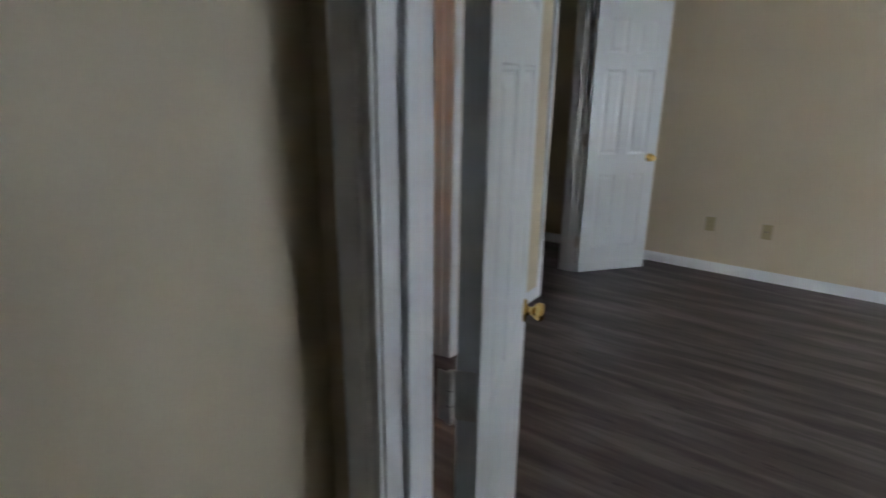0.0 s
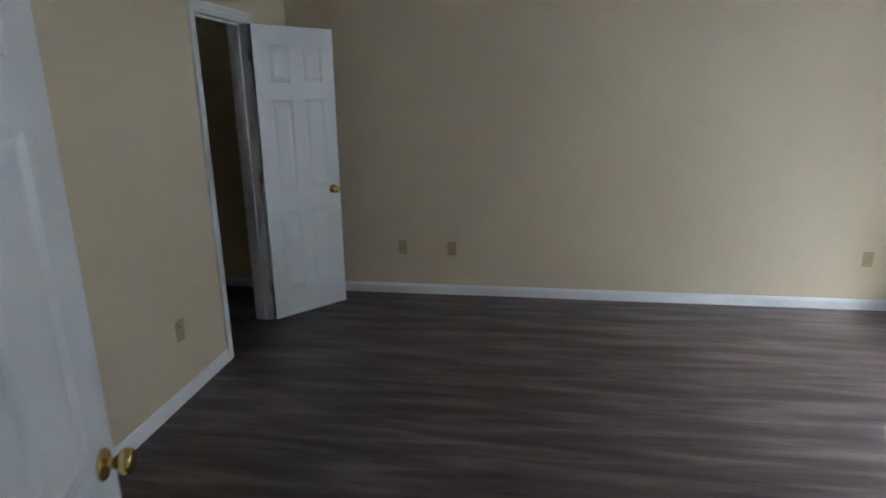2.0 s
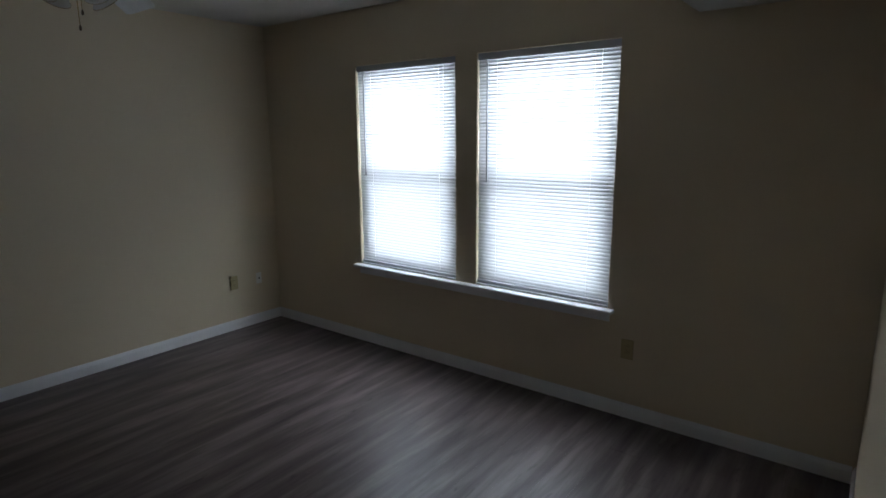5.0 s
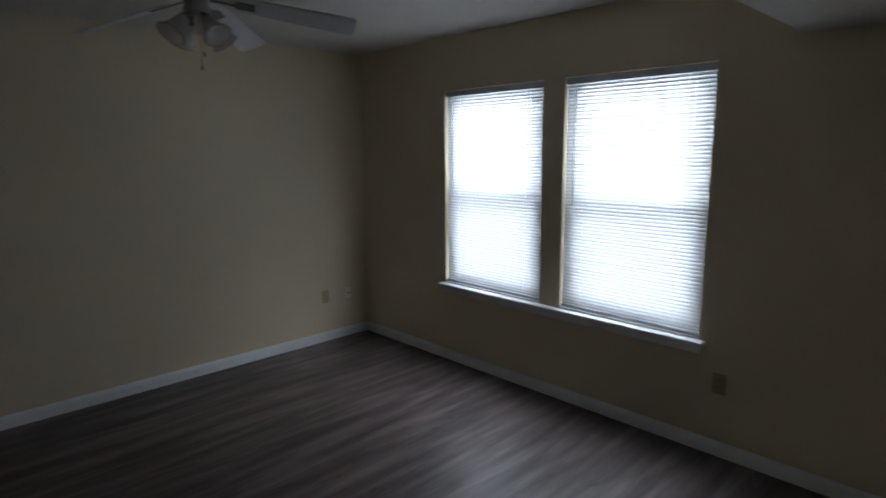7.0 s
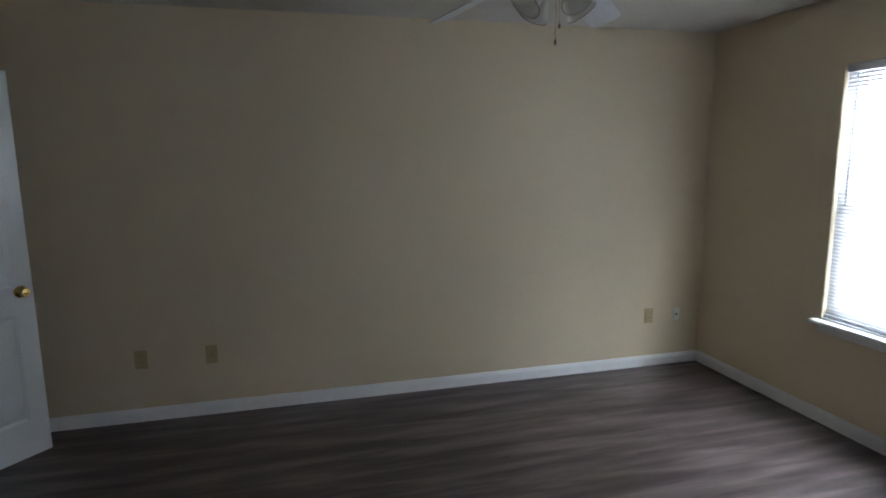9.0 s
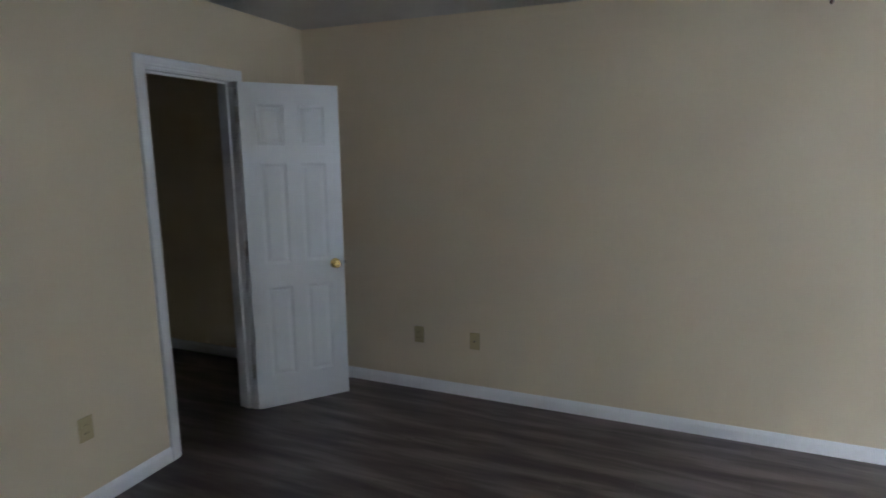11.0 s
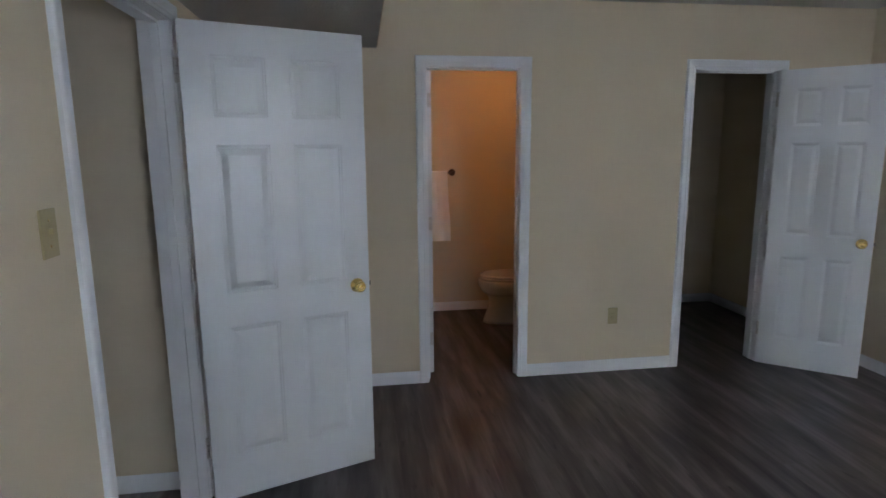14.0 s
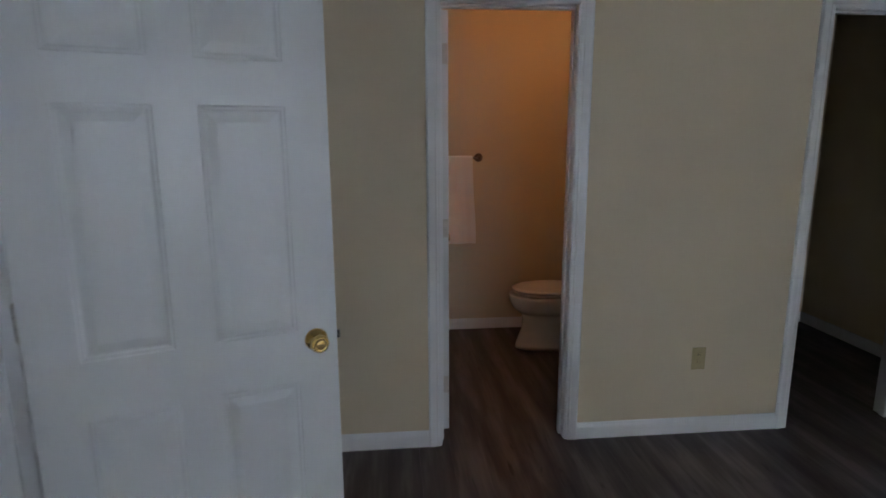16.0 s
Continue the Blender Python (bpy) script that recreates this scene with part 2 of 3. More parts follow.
def lathe(profile, seg=28, axis=None, origin=(0, 0, 0)):
    """Turn a list of (radius, height) about the z axis, then lay that axis along `axis`."""
    bm = bmesh.new()
    rings = []
    for r, h in profile:
        if r < 1e-5:
            rings.append([bm.verts.new((0, 0, h))])
        else:
            rings.append([bm.verts.new((r * math.cos(2 * math.pi * i / seg), r * math.sin(2 * math.pi * i / seg), h)) for i in range(seg)])
    for a, b in zip(rings, rings[1:]):
        for i in range(seg):
            j = (i + 1) % seg
            if len(a) == 1 and len(b) > 1:
                bm.faces.new((a[0], b[j], b[i]))
            elif len(b) == 1 and len(a) > 1:
                bm.faces.new((a[i], a[j], b[0]))
            elif len(a) > 1:
                bm.faces.new((a[i], a[j], b[j], b[i]))
    m = Matrix.Translation(origin)
    if axis is not None:
        m = m @ Vector((0, 0, 1)).rotation_difference(Vector(axis)).to_matrix().to_4x4()
    bmesh.ops.transform(bm, matrix=m, verts=bm.verts)
    for f in bm.faces:
        f.smooth = True
    bmesh.ops.recalc_face_normals(bm, faces=bm.faces)
    return bm


def loft(sections, seg=32, power=2.0):
    """Skin over (z, cx, cy, rx, ry) super-ellipses, closed at both ends."""
    bm = bmesh.new()
    rings = []
    for z, cx, cy, rx, ry in sections:
        ring = []
        for i in range(seg):
            a = 2 * math.pi * i / seg
            c, s = math.cos(a), math.sin(a)
            ring.append(bm.verts.new((cx + rx * math.copysign(abs(c) ** (2 / power), c), cy + ry * math.copysign(abs(s) ** (2 / power), s), z)))
        rings.append(ring)
    for a, b in zip(rings, rings[1:]):
        for i in range(seg):
            j = (i + 1) % seg
            bm.faces.new((a[i], a[j], b[j], b[i])).smooth = True
    bm.faces.new(rings[0][::-1])
    bm.faces.new(rings[-1])
    bmesh.ops.recalc_face_normals(bm, faces=bm.faces)
    return bm


def tube(points, r, seg=10):
    """A round bar through points."""
    bm = bmesh.new()
    rings = []
    pts = [Vector(p) for p in points]
    for i, p in enumerate(pts):
        d = (pts[min(i + 1, len(pts) - 1)] - pts[max(i - 1, 0)]).normalized()
        u = d.orthogonal().normalized()
        w = d.cross(u)
        rings.append([bm.verts.new(p + r * (math.cos(2 * math.pi * k / seg) * u + math.sin(2 * math.pi * k / seg) * w)) for k in range(seg)])
    for a, b in zip(rings, rings[1:]):
        for k in range(seg):
            bm.faces.new((a[k], a[(k + 1) % seg], b[(k + 1) % seg], b[k])).smooth = True
    bm.faces.new(rings[0][::-1])
    bm.faces.new(rings[-1])
    bmesh.ops.recalc_face_normals(bm, faces=bm.faces)
    return bm


def sweep(profile, path, normal, closed_ends=True):
    """Sweep (across, out) along a mitred path in the plane with that normal; across points to the left of travel seen along -normal."""
    bm = bmesh.new()
    pts = [Vector(p) for p in path]
    nrm = Vector(normal)
    rings = []
    for i, p in enumerate(pts):
        d0 = (pts[i] - pts[i - 1]).normalized() if i else None
        d1 = (pts[i + 1] - pts[i]).normalized() if i < len(pts) - 1 else None
        s0 = nrm.cross(d0) if d0 else nrm.cross(d1)
        s1 = nrm.cross(d1) if d1 else nrm.cross(d0)
        s = (s0 + s1) / (1 + s0.dot(s1))
        rings.append([bm.verts.new(p + s * a + nrm * o) for a, o in profile])
    k = len(profile)
    for a, b in zip(rings, rings[1:]):
        for i in range(k):
            bm.faces.new((a[i], a[(i + 1) % k], b[(i + 1) % k], b[i]))
    bm.faces.new(rings[0][::-1])
    bm.faces.new(rings[-1])
    bmesh.ops.recalc_face_normals(bm, faces=bm.faces)
    return bm


def mesh_of(name, bm, material):
    me = bpy.data.meshes.new(name)
    bm.to_mesh(me)
    bm.free()
    me.materials.append(material)
    return me


def part(name, bm, material, parent, label="", at=None):
    ob = new(name, mesh_of(name, bm, material) if isinstance(bm, bmesh.types.BMesh) else bm)
    ob.parent = parent
    if at is not None:
        ob.matrix_basis = at
    if label:
        tagged(ob, label)
    return ob


def thing(name, label, category, at=None, group="", kind=""):
    ob = tagged(new(name), label, category, group, kind)
    if at is not None:
        ob.matrix_basis = at
    return ob


def structure(name, bm, material, label, category):
    return tagged(new(name, mesh_of(name, bm, material)), label, category, kind="structure")


# ---- the shell ----
EAST, SOUTH, CEILING, SOFFIT_Y, SOFFIT_Z = 4.80, -4.21, 2.455, -3.37, 2.155
WEST_IN, SOUTH_OUT, EAST_OUT = -0.115, -4.325, 4.97
BATH_BACK, BATH_S, BATH_N, CLOSET_S, CLOSET_BACK = -1.71, -3.75, -1.72, -1.605, -1.60
HALL_W, HALL_E, HALL_END = 1.035, 2.16, -6.6
DOOR_TOP = 2.045
BATH_OPEN, CLOSET_OPEN, HALL_OPEN = (-3.075, -2.470), (-1.288, -0.690), (1.145, 2.005)
JAMB = 0.018

b0, b1 = BATH_OPEN[0] - JAMB, BATH_OPEN[1] + JAMB
c0, c1 = CLOSET_OPEN[0] - JAMB, CLOSET_OPEN[1] + JAMB
h0, h1 = HALL_OPEN[0] - JAMB, HALL_OPEN[1] + JAMB
top = DOOR_TOP + JAMB

structure("wall_west", boxes(
    (WEST_IN, SOUTH, 0, 0, b0, CEILING), (WEST_IN, b0, top, 0, b1, CEILING), (WEST_IN, b1, 0, 0, c0, CEILING),
    (WEST_IN, c0, top, 0, c1, CEILING), (WEST_IN, c1, 0, 0, 0, CEILING)), WALL,
    "beige painted wall with bathroom and closet doorways", "wall")
structure("wall_north", boxes((CLOSET_BACK - 0.12, 0, 0, EAST_OUT, 0.12, CEILING)), WALL, "plain beige painted long wall", "wall")
(y1a, y1b), (y2a, y2b) = WINDOWS
structure("wall_east", boxes(
    (EAST, SOUTH_OUT, 0, EAST_OUT, y2a, CEILING), (EAST, y2a, 0, EAST_OUT, y2b, WIN_Z0), (EAST, y2a, WIN_Z1, EAST_OUT, y2b, CEILING),
    (EAST, y2b, 0, EAST_OUT, y1a, CEILING), (EAST, y1a, 0, EAST_OUT, y1b, WIN_Z0), (EAST, y1a, WIN_Z1, EAST_OUT, y1b, CEILING),
    (EAST, y1b, 0, EAST_OUT, 0, CEILING)), WALL, "beige painted wall with two window openings", "wall")
structure("wall_south", boxes(
    (WEST_IN, SOUTH_OUT, 0, h0, SOUTH, CEILING), (h0, SOUTH_OUT, top, h1, SOUTH, CEILING), (h1, SOUTH_OUT, 0, EAST, SOUTH, CEILING)),
    WALL, "beige painted wall with the entry doorway", "wall")
structure("ceiling", boxes((CLOSET_BACK - 0.12, SOFFIT_Y, CEILING, EAST_OUT, 0.12, CEILING + 0.1), (CLOSET_BACK - 0.12, BATH_S, CEILING, WEST_IN, SOFFIT_Y, CEILING + 0.1)),
          CEIL, "off-white textured ceiling", "ceiling")
structure("soffit", boxes((0, SOUTH, SOFFIT_Z, EAST, SOFFIT_Y, CEILING + 0.1)), WALL, "beige dropped ceiling box along the entry wall", "soffit")
structure("soffit_underside", boxes((0.002, SOUTH + 0.002, SOFFIT_Z - 0.004, EAST - 0.002, SOFFIT_Y - 0.004, SOFFIT_Z)), CEIL, "off-white textured underside of the soffit", "ceiling")

structure("bathroom_wall_back", boxes((BATH_BACK - 0.1, BATH_S, 0, BATH_BACK, BATH_N, CEILING)), WALL, "beige painted bathroom wall", "wall")
structure("bathroom_wall_south", boxes((BATH_BACK - 0.1, BATH_S - 0.1, 0, WEST_IN, BATH_S, CEILING)), WALL, "beige painted bathroom end wall", "wall")
structure("bathroom_wall_north", boxes((CLOSET_BACK - 0.21, BATH_N, 0, WEST_IN, CLOSET_S, CEILING)), WALL, "beige wall between bathroom and closet", "wall")
structure("closet_wall_back", boxes((CLOSET_BACK - 0.1, CLOSET_S, 0, CLOSET_BACK, 0, CEILING)), WALL, "beige painted closet wall", "wall")
structure("hall_wall_west", boxes((HALL_W - 0.1, HALL_END, 0, HALL_W, SOUTH_OUT, CEILING)), WALL, "beige painted hall wall beside the doorway", "wall")
structure("hall_wall_east", boxes((HALL_E, HALL_END, 0, HALL_E + 0.1, SOUTH_OUT, CEILING)), WALL, "beige painted hall wall", "wall")
# unseen wall added to close the hall's far end, which keeps it dark
structure("hall_wall_end", boxes((HALL_W - 0.1, HALL_END - 0.1, 0, HALL_E + 0.1, HALL_END, CEILING)), WALL, "unseen beige painted wall added to close off the hall", "wall")
structure("hall_ceiling", boxes((HALL_W - 0.1, HALL_END - 0.1, CEILING, HALL_E + 0.1, SOUTH_OUT, CEILING + 0.1)), CEIL, "off-white hall ceiling", "ceiling")

# ---- baseboards ----
BASE = [(0, 0.0), (0, 0.013), (0.056, 0.013), (0.064, 0.0115), (0.072, 0.008), (0.079, 0.006), (0.083, 0.003), (0.083, 0.0)]
CW = 0.062


def baseboard(name, a, b, normal, label="white painted moulded wooden baseboard"):
    a, b, n = Vector((*a, 0)), Vector((*b, 0)), Vector((*normal, 0))
    if n.cross(b - a).z < 0:
        a, b = b, a
    return structure(name, sweep([(h, o) for h, o in BASE], [a, b], n), TRIM, label, "baseboard")


T = 0.0135
baseboard("baseboard_west_a", (0, SOUTH + T), (0, BATH_OPEN[0] - CW - 0.004), (1, 0))
baseboard("baseboard_west_b", (0, BATH_OPEN[1] + CW + 0.004), (0, CLOSET_OPEN[0] - CW - 0.004), (1, 0))
baseboard("baseboard_west_c", (0, CLOSET_OPEN[1] + CW + 0.004), (0, -T), (1, 0))
baseboard("baseboard_north", (0, 0), (EAST, 0), (0, -1))
baseboard("baseboard_east", (EAST, -T), (EAST, SOUTH + T), (-1, 0))
baseboard("baseboard_south_a", (0, SOUTH), (HALL_OPEN[0] - CW - 0.004, SOUTH), (0, 1))
baseboard("baseboard_south_b", (HALL_OPEN[1] + CW + 0.004, SOUTH), (EAST, SOUTH), (0, 1))
baseboard("baseboard_bathroom", (BATH_BACK, BATH_S), (BATH_BACK, BATH_N), (1, 0))
baseboard("baseboard_closet_back", (CLOSET_BACK, CLOSET_S), (CLOSET_BACK, -T), (1, 0))
baseboard("baseboard_closet_north", (CLOSET_BACK, 0), (WEST_IN, 0), (0, -1))
baseboard("baseboard_hall", (HALL_W, HALL_END), (HALL_W, SOUTH_OUT - 0.02), (1, 0))

# ---- doorway linings and casings ----
CASING = [(0.0, 0.0), (0.0, 0.008), (0.004, 0.0095), (0.012, 0.010), (0.018, 0.0135), (0.026, 0.0125), (0.044, 0.0165), (0.052, 0.018), (0.058, 0.0165), (CW, 0.012), (CW, 0.0)]


def doorway(name, lo, hi, axis, face_in, face_out, stop_at, label):
    """Jamb lining with stops, and a casing on either face. axis: the direction along which the opening runs."""
    def P(u, v, z):
        return Vector((v, u, z)) if axis == "y" else Vector((u, v, z))

    def bx(u0, u1, v0, v1, z0, z1):
        p, q = P(u0, v0, z0), P(u1, v1, z1)
        return (min(p.x, q.x), min(p.y, q.y), z0, max(p.x, q.x), max(p.y, q.y), z1)

    va, vb = min(face_in, face_out), max(face_in, face_out)
    root = tagged(new(name), label, "door frame", kind="structure")
    for u0, u1 in ((lo - JAMB, lo), (hi, hi + JAMB)):
        part("jamb", boxes(bx(u0, u1, va, vb, 0.001, DOOR_TOP), bevel=0.0012), TRIM, root)
    part("head_jamb", boxes(bx(lo - JAMB, hi + JAMB, va, vb, DOOR_TOP, DOOR_TOP + JAMB)), TRIM, root)
    s0, s1 = stop_at
    for u0, u1 in ((lo, lo + 0.011), (hi - 0.011, hi)):
        part("door_stop", boxes(bx(u0, u1, s0, s1, 0.001, DOOR_TOP - 0.011), bevel=0.002), TRIM, root)
    part("door_stop", boxes(bx(lo, hi, s0, s1, DOOR_TOP - 0.011, DOOR_TOP), bevel=0.002), TRIM, root)
    r = 0.004
    for face, sign in ((vb, 1), (va, -1)):
        n = P(0, sign, 0)
        path = [P(lo - r, face, 0.0), P(lo - r, face, DOOR_TOP + r), P(hi + r, face, DOOR_TOP + r), P(hi + r, face, 0.0)]
        side = n.cross((path[1] - path[0]).normalized())
        if side.dot(P(-1, 0, 0)) < 0:
            path.reverse()
        part("casing", sweep(CASING, path, n), TRIM, root)
    return root


doorway("door_frame_bathroom", *BATH_OPEN, "y", 0.0, WEST_IN, (-0.078, -0.045), "white moulded door frame of the bathroom")
doorway("door_frame_closet", *CLOSET_OPEN, "y", 0.0, WEST_IN, (-0.073, -0.040), "white moulded door frame of the closet")
doorway("door_frame_entry", *HALL_OPEN, "x", SOUTH, SOUTH_OUT, (-4.283, -4.250), "white moulded door frame of the entry")

# ---- doors ----
KNOB = [(0.0, 0.0), (0.032, 0.0), (0.033, 0.004), (0.029, 0.008), (0.014, 0.011), (0.0115, 0.016), (0.0125, 0.026), (0.020, 0.031), (0.0255, 0.038), (0.0265, 0.046),
        (0.024, 0.054), (0.018, 0.058), (0.0165, 0.0565), (0.011, 0.0585), (0.0, 0.059)]


def slab_mesh(w, h, t, cols, rows):
    """A moulded slab in x 0..w, y -t..0, z 0..h with sunk panels on both faces."""
    bm = bmesh.new()
    xs = sorted({0, w, *[v for c in cols for v in c]})
    zs = sorted({0, h, *[v for r in rows for v in r]})
    for y, flip in ((0.0, False), (-t, True)):
        d = -1 if not flip else 1
        for i in range(len(xs) - 1):
            for j in range(len(zs) - 1):
                x0, x1, z0, z1 = xs[i], xs[i + 1], zs[j], zs[j + 1]
                if (x0, x1) in cols and (z0, z1) in rows:
                    rings = []
                    for ins, dep in ((0, 0), (0.004, 0.0023), (0.010, 0.0029), (0.015, 0.0054), (0.020, 0.0056)):
                        rings.append([bm.verts.new((x, y + d * dep, z)) for x, z in ((x0 + ins, z0 + ins), (x1 - ins, z0 + ins), (x1 - ins, z1 - ins), (x0 + ins, z1 - ins))])
                    for a, b in zip(rings, rings[1:]):
                        for k in range(4):
                            bm.faces.new((a[k], a[(k + 1) % 4], b[(k + 1) % 4], b[k]))
                    bm.faces.new(rings[-1])
                else:
                    bm.faces.new([bm.verts.new((x, y, z)) for x, z in ((x0, z0), (x1, z0), (x1, z1), (x0, z1))])
    for p, q in (((0, 0), (w, 0)), ((w, 0), (w, h)), ((w, h), (0, h)), ((0, h), (0, 0))):
        bm.faces.new([bm.verts.new(v) for v in ((p[0], 0, p[1]), (q[0], 0, q[1]), (q[0], -t, q[1]), (p[0], -t, p[1]))])
    bmesh.ops.remove_doubles(bm, verts=bm.verts, dist=0.0002)
    bmesh.ops.recalc_face_normals(bm, faces=bm.faces)
    return bm


def field_mesh(w, h):
    """A raised panel field with sloping sides, its top towards +y."""
    bm = bmesh.new()
    rings = []
    for ins, y in ((0, 0), (0.0, 0.0005), (0.021, 0.0045), (0.024, 0.0047)):
        rings.append([bm.verts.new((x, y, z)) for x, z in ((ins, ins), (w - ins, ins), (w - ins, h - ins), (ins, h - ins))])
    for a, b in zip(rings, rings[1:]):
        for k in range(4):
            bm.faces.new((a[k], a[(k + 1) % 4], b[(k + 1) % 4], b[k]))
    bm.faces.new(rings[0][::-1])
    bm.faces.new(rings[-1])
    bmesh.ops.recalc_face_normals(bm, faces=bm.faces)
    return bm


def six_panel_door(name, w, pin, angle, label, handed=1, t=0.035, jamb_leaf=0.0):
    """A six-panel door. Local x runs from the hinge to the latch, the slab lies at y -t..0 behind the pin; handed -1 mirrors it."""
    h = 2.03
    gap = 0.010
    s, m = 0.112 if w > 0.7 else 0.095, 0.10 if w > 0.7 else 0.085
    pw = (w - 2 * s - m) / 2
    cols = [(s, s + pw), (s + pw + m, s + 2 * pw + m)]
    rows = [(0.20, 0.785), (0.935, 1.555), (1.665, 1.905)]
    y0 = -0.008 if handed > 0 else 0.008 + t
    root = tagged(new(name), label, "door", kind="structure")
    root.matrix_basis = pose(pin[0], pin[1], 0.012, 0, 0, angle)
    lift = Matrix.Translation((gap, y0, 0))
    part("slab", slab_mesh(w, h, t, cols, rows), DOOR, root, at=lift)
    for c in cols:
        for r in rows:
            me = mesh_of("panel", field_mesh(c[1] - c[0] - 0.04, r[1] - r[0] - 0.04), DOOR)
            part("panel", me, DOOR, root, at=lift @ Matrix.Translation((c[0] + 0.02, -0.0056, r[0] + 0.02)))
            part("panel", me, DOOR, root, at=lift @ Matrix.Translation((c[1] - 0.02, -t + 0.0056, r[0] + 0.02)) @ pose(0, 0, 0, 0, 0, 180))
    kx, kz = w + gap - 0.062, 0.905
    for y, d in ((y0, 1), (y0 - t, -1)):
        part("door_knob", lathe(KNOB, 28, (0, d, 0), (kx, y, kz)), BRASS, root, "polished brass door knob")
    part("latch_plate", boxes((w + gap - 0.0005, y0 - t / 2 - 0.0125, kz - 0.028, w + gap + 0.001, y0 - t / 2 + 0.0125, kz + 0.028)), BRASS, root, "brass latch plate")
    part("latch_bolt", boxes((w + gap, y0 - t / 2 - 0.008, kz - 0.011, w + gap + 0.012, y0 - t / 2 + 0.008, kz + 0.011), bevel=0.002), FAN_METAL, root, "dark steel latch bolt")
    for z in (0.20, 1.00, 1.80):
        hg = part("hinge", lathe([(0, 0), (0.004, -0.004), (0.0062, 0), (0.0062, 0.089), (0.004, 0.093), (0, 0.093)], 14, None, (-0.001, 0, z)), HINGE, root, "painted steel butt hinge")
        part("hinge_leaf", boxes((gap - 0.0025, min(0, y0 - t * 0.9), z, gap + 0.0003, max(0, y0 - t * 0.1), z + 0.089), (0.0, -0.0015, z, gap, 0.0015, z + 0.089)), HINGE, hg)
        if jamb_leaf:
            part("jamb_leaf", boxes((0.0, -0.0012, 0, jamb_leaf, 0.0012, 0.089)), HINGE, hg, at=pose(-0.001, 0, z, 0, 0, 180 - angle))
        for k in (0.0305, 0.0585):
            part("knuckle_joint", lathe([(0.0064, 0), (0.0064, 0.0012)], 14, None, (-0.001, 0, z + k)), DARK, hg)
    return root


six_panel_door("door_entry", 0.750, (1.168, -4.193), 110.7, "white six-panel entry door standing open, brass knob", t=0.037, jamb_leaf=0.023)
six_panel_door("door_closet", 0.600, (0.008, -0.688), 50.0, "white six-panel closet door standing open, brass knob")
six_panel_door("door_bathroom", 0.590, (-0.126, -3.0645), 180.0, "white six-panel bathroom door standing open inwards", t=0.028)

# ---- windows ----


def window(name, ya, yb):
    x0, x1 = 4.864, 4.934
    root = tagged(new(name), "white vinyl double-hung window behind a blind", "window", kind="structure")
    w = 0.035
    part("window_frame", boxes((x0, ya, WIN_Z0, x1, ya + w, WIN_Z1), (x0, yb - w, WIN_Z0, x1, yb, WIN_Z1), (x0, ya + w, WIN_Z0, x1, yb - w, WIN_Z0 + w), (x0, ya + w, WIN_Z1 - w, x1, yb - w, WIN_Z1), bevel=0.003), VINYL, root)
    zm = 1.325
    for kind, xa, z0, z1 in (("lower_sash", 4.872, WIN_Z0 + w, zm + 0.025), ("upper_sash", 4.901, zm - 0.025, WIN_Z1 - w)):
        a, b, s = ya + w, yb - w, 0.042
        sash = part(kind, boxes((xa, a, z0, xa + 0.026, a + s, z1), (xa, b - s, z0, xa + 0.026, b, z1), (xa, a + s, z0, xa + 0.026, b - s, z0 + 0.05), (xa, a + s, z1 - 0.05, xa + 0.026, b - s, z1), bevel=0.003), VINYL, root)
        pane = part("pane", boxes((xa + 0.011, a + s, z0 + 0.05, xa + 0.015, b - s, z1 - 0.05)), GLASS, sash, "clear glass pane")
        pane.visible_shadow = False
    bm = bmesh.new()
    bm.faces.new([bm.verts.new(v) for v in ((4.931, ya + w, WIN_Z0 + w), (4.931, yb - w, WIN_Z0 + w), (4.931, yb - w, zm), (4.931, ya + w, zm))])
    part("insect_screen", bm, SCREEN, root, "grey mesh insect screen")
    return root


window("window_1", *WINDOWS[0])
window("window_2", *WINDOWS[1])

sill = structure("window_sill", boxes((4.742, -3.045, 0.600, 4.80, -1.015, 0.623), bevel=0.006), TRIM, "white painted window sill under both windows", "window sill")
for ya, yb in WINDOWS:
    part("sill_inset", boxes((4.7995, ya + 0.002, 0.6255, 4.863, yb - 0.002, 0.634)), TRIM, sill)
part("apron", boxes((4.787, -3.02, 0.548, 4.80, -1.04, 0.600), bevel=0.003), TRIM, sill)


def slat_mesh():
    """A curved slat one metre long along y."""
    bm = bmesh.new()
    rows = []
    for i in range(5):
        a = (i / 4 - 0.5) * 0.9
        x, z = 0.0287 * math.sin(a), 0.0287 * (math.cos(a) - 0.97)
        rows.append([bm.verts.new((x, -0.5, z)), bm.verts.new((x, 0.5, z))])
    for a, b in zip(rows, rows[1:]):
        bm.faces.new((a[0], b[0], b[1], a[1])).smooth = True
    return bm


SLAT_MESH = mesh_of("slat", slat_mesh(), SLAT)


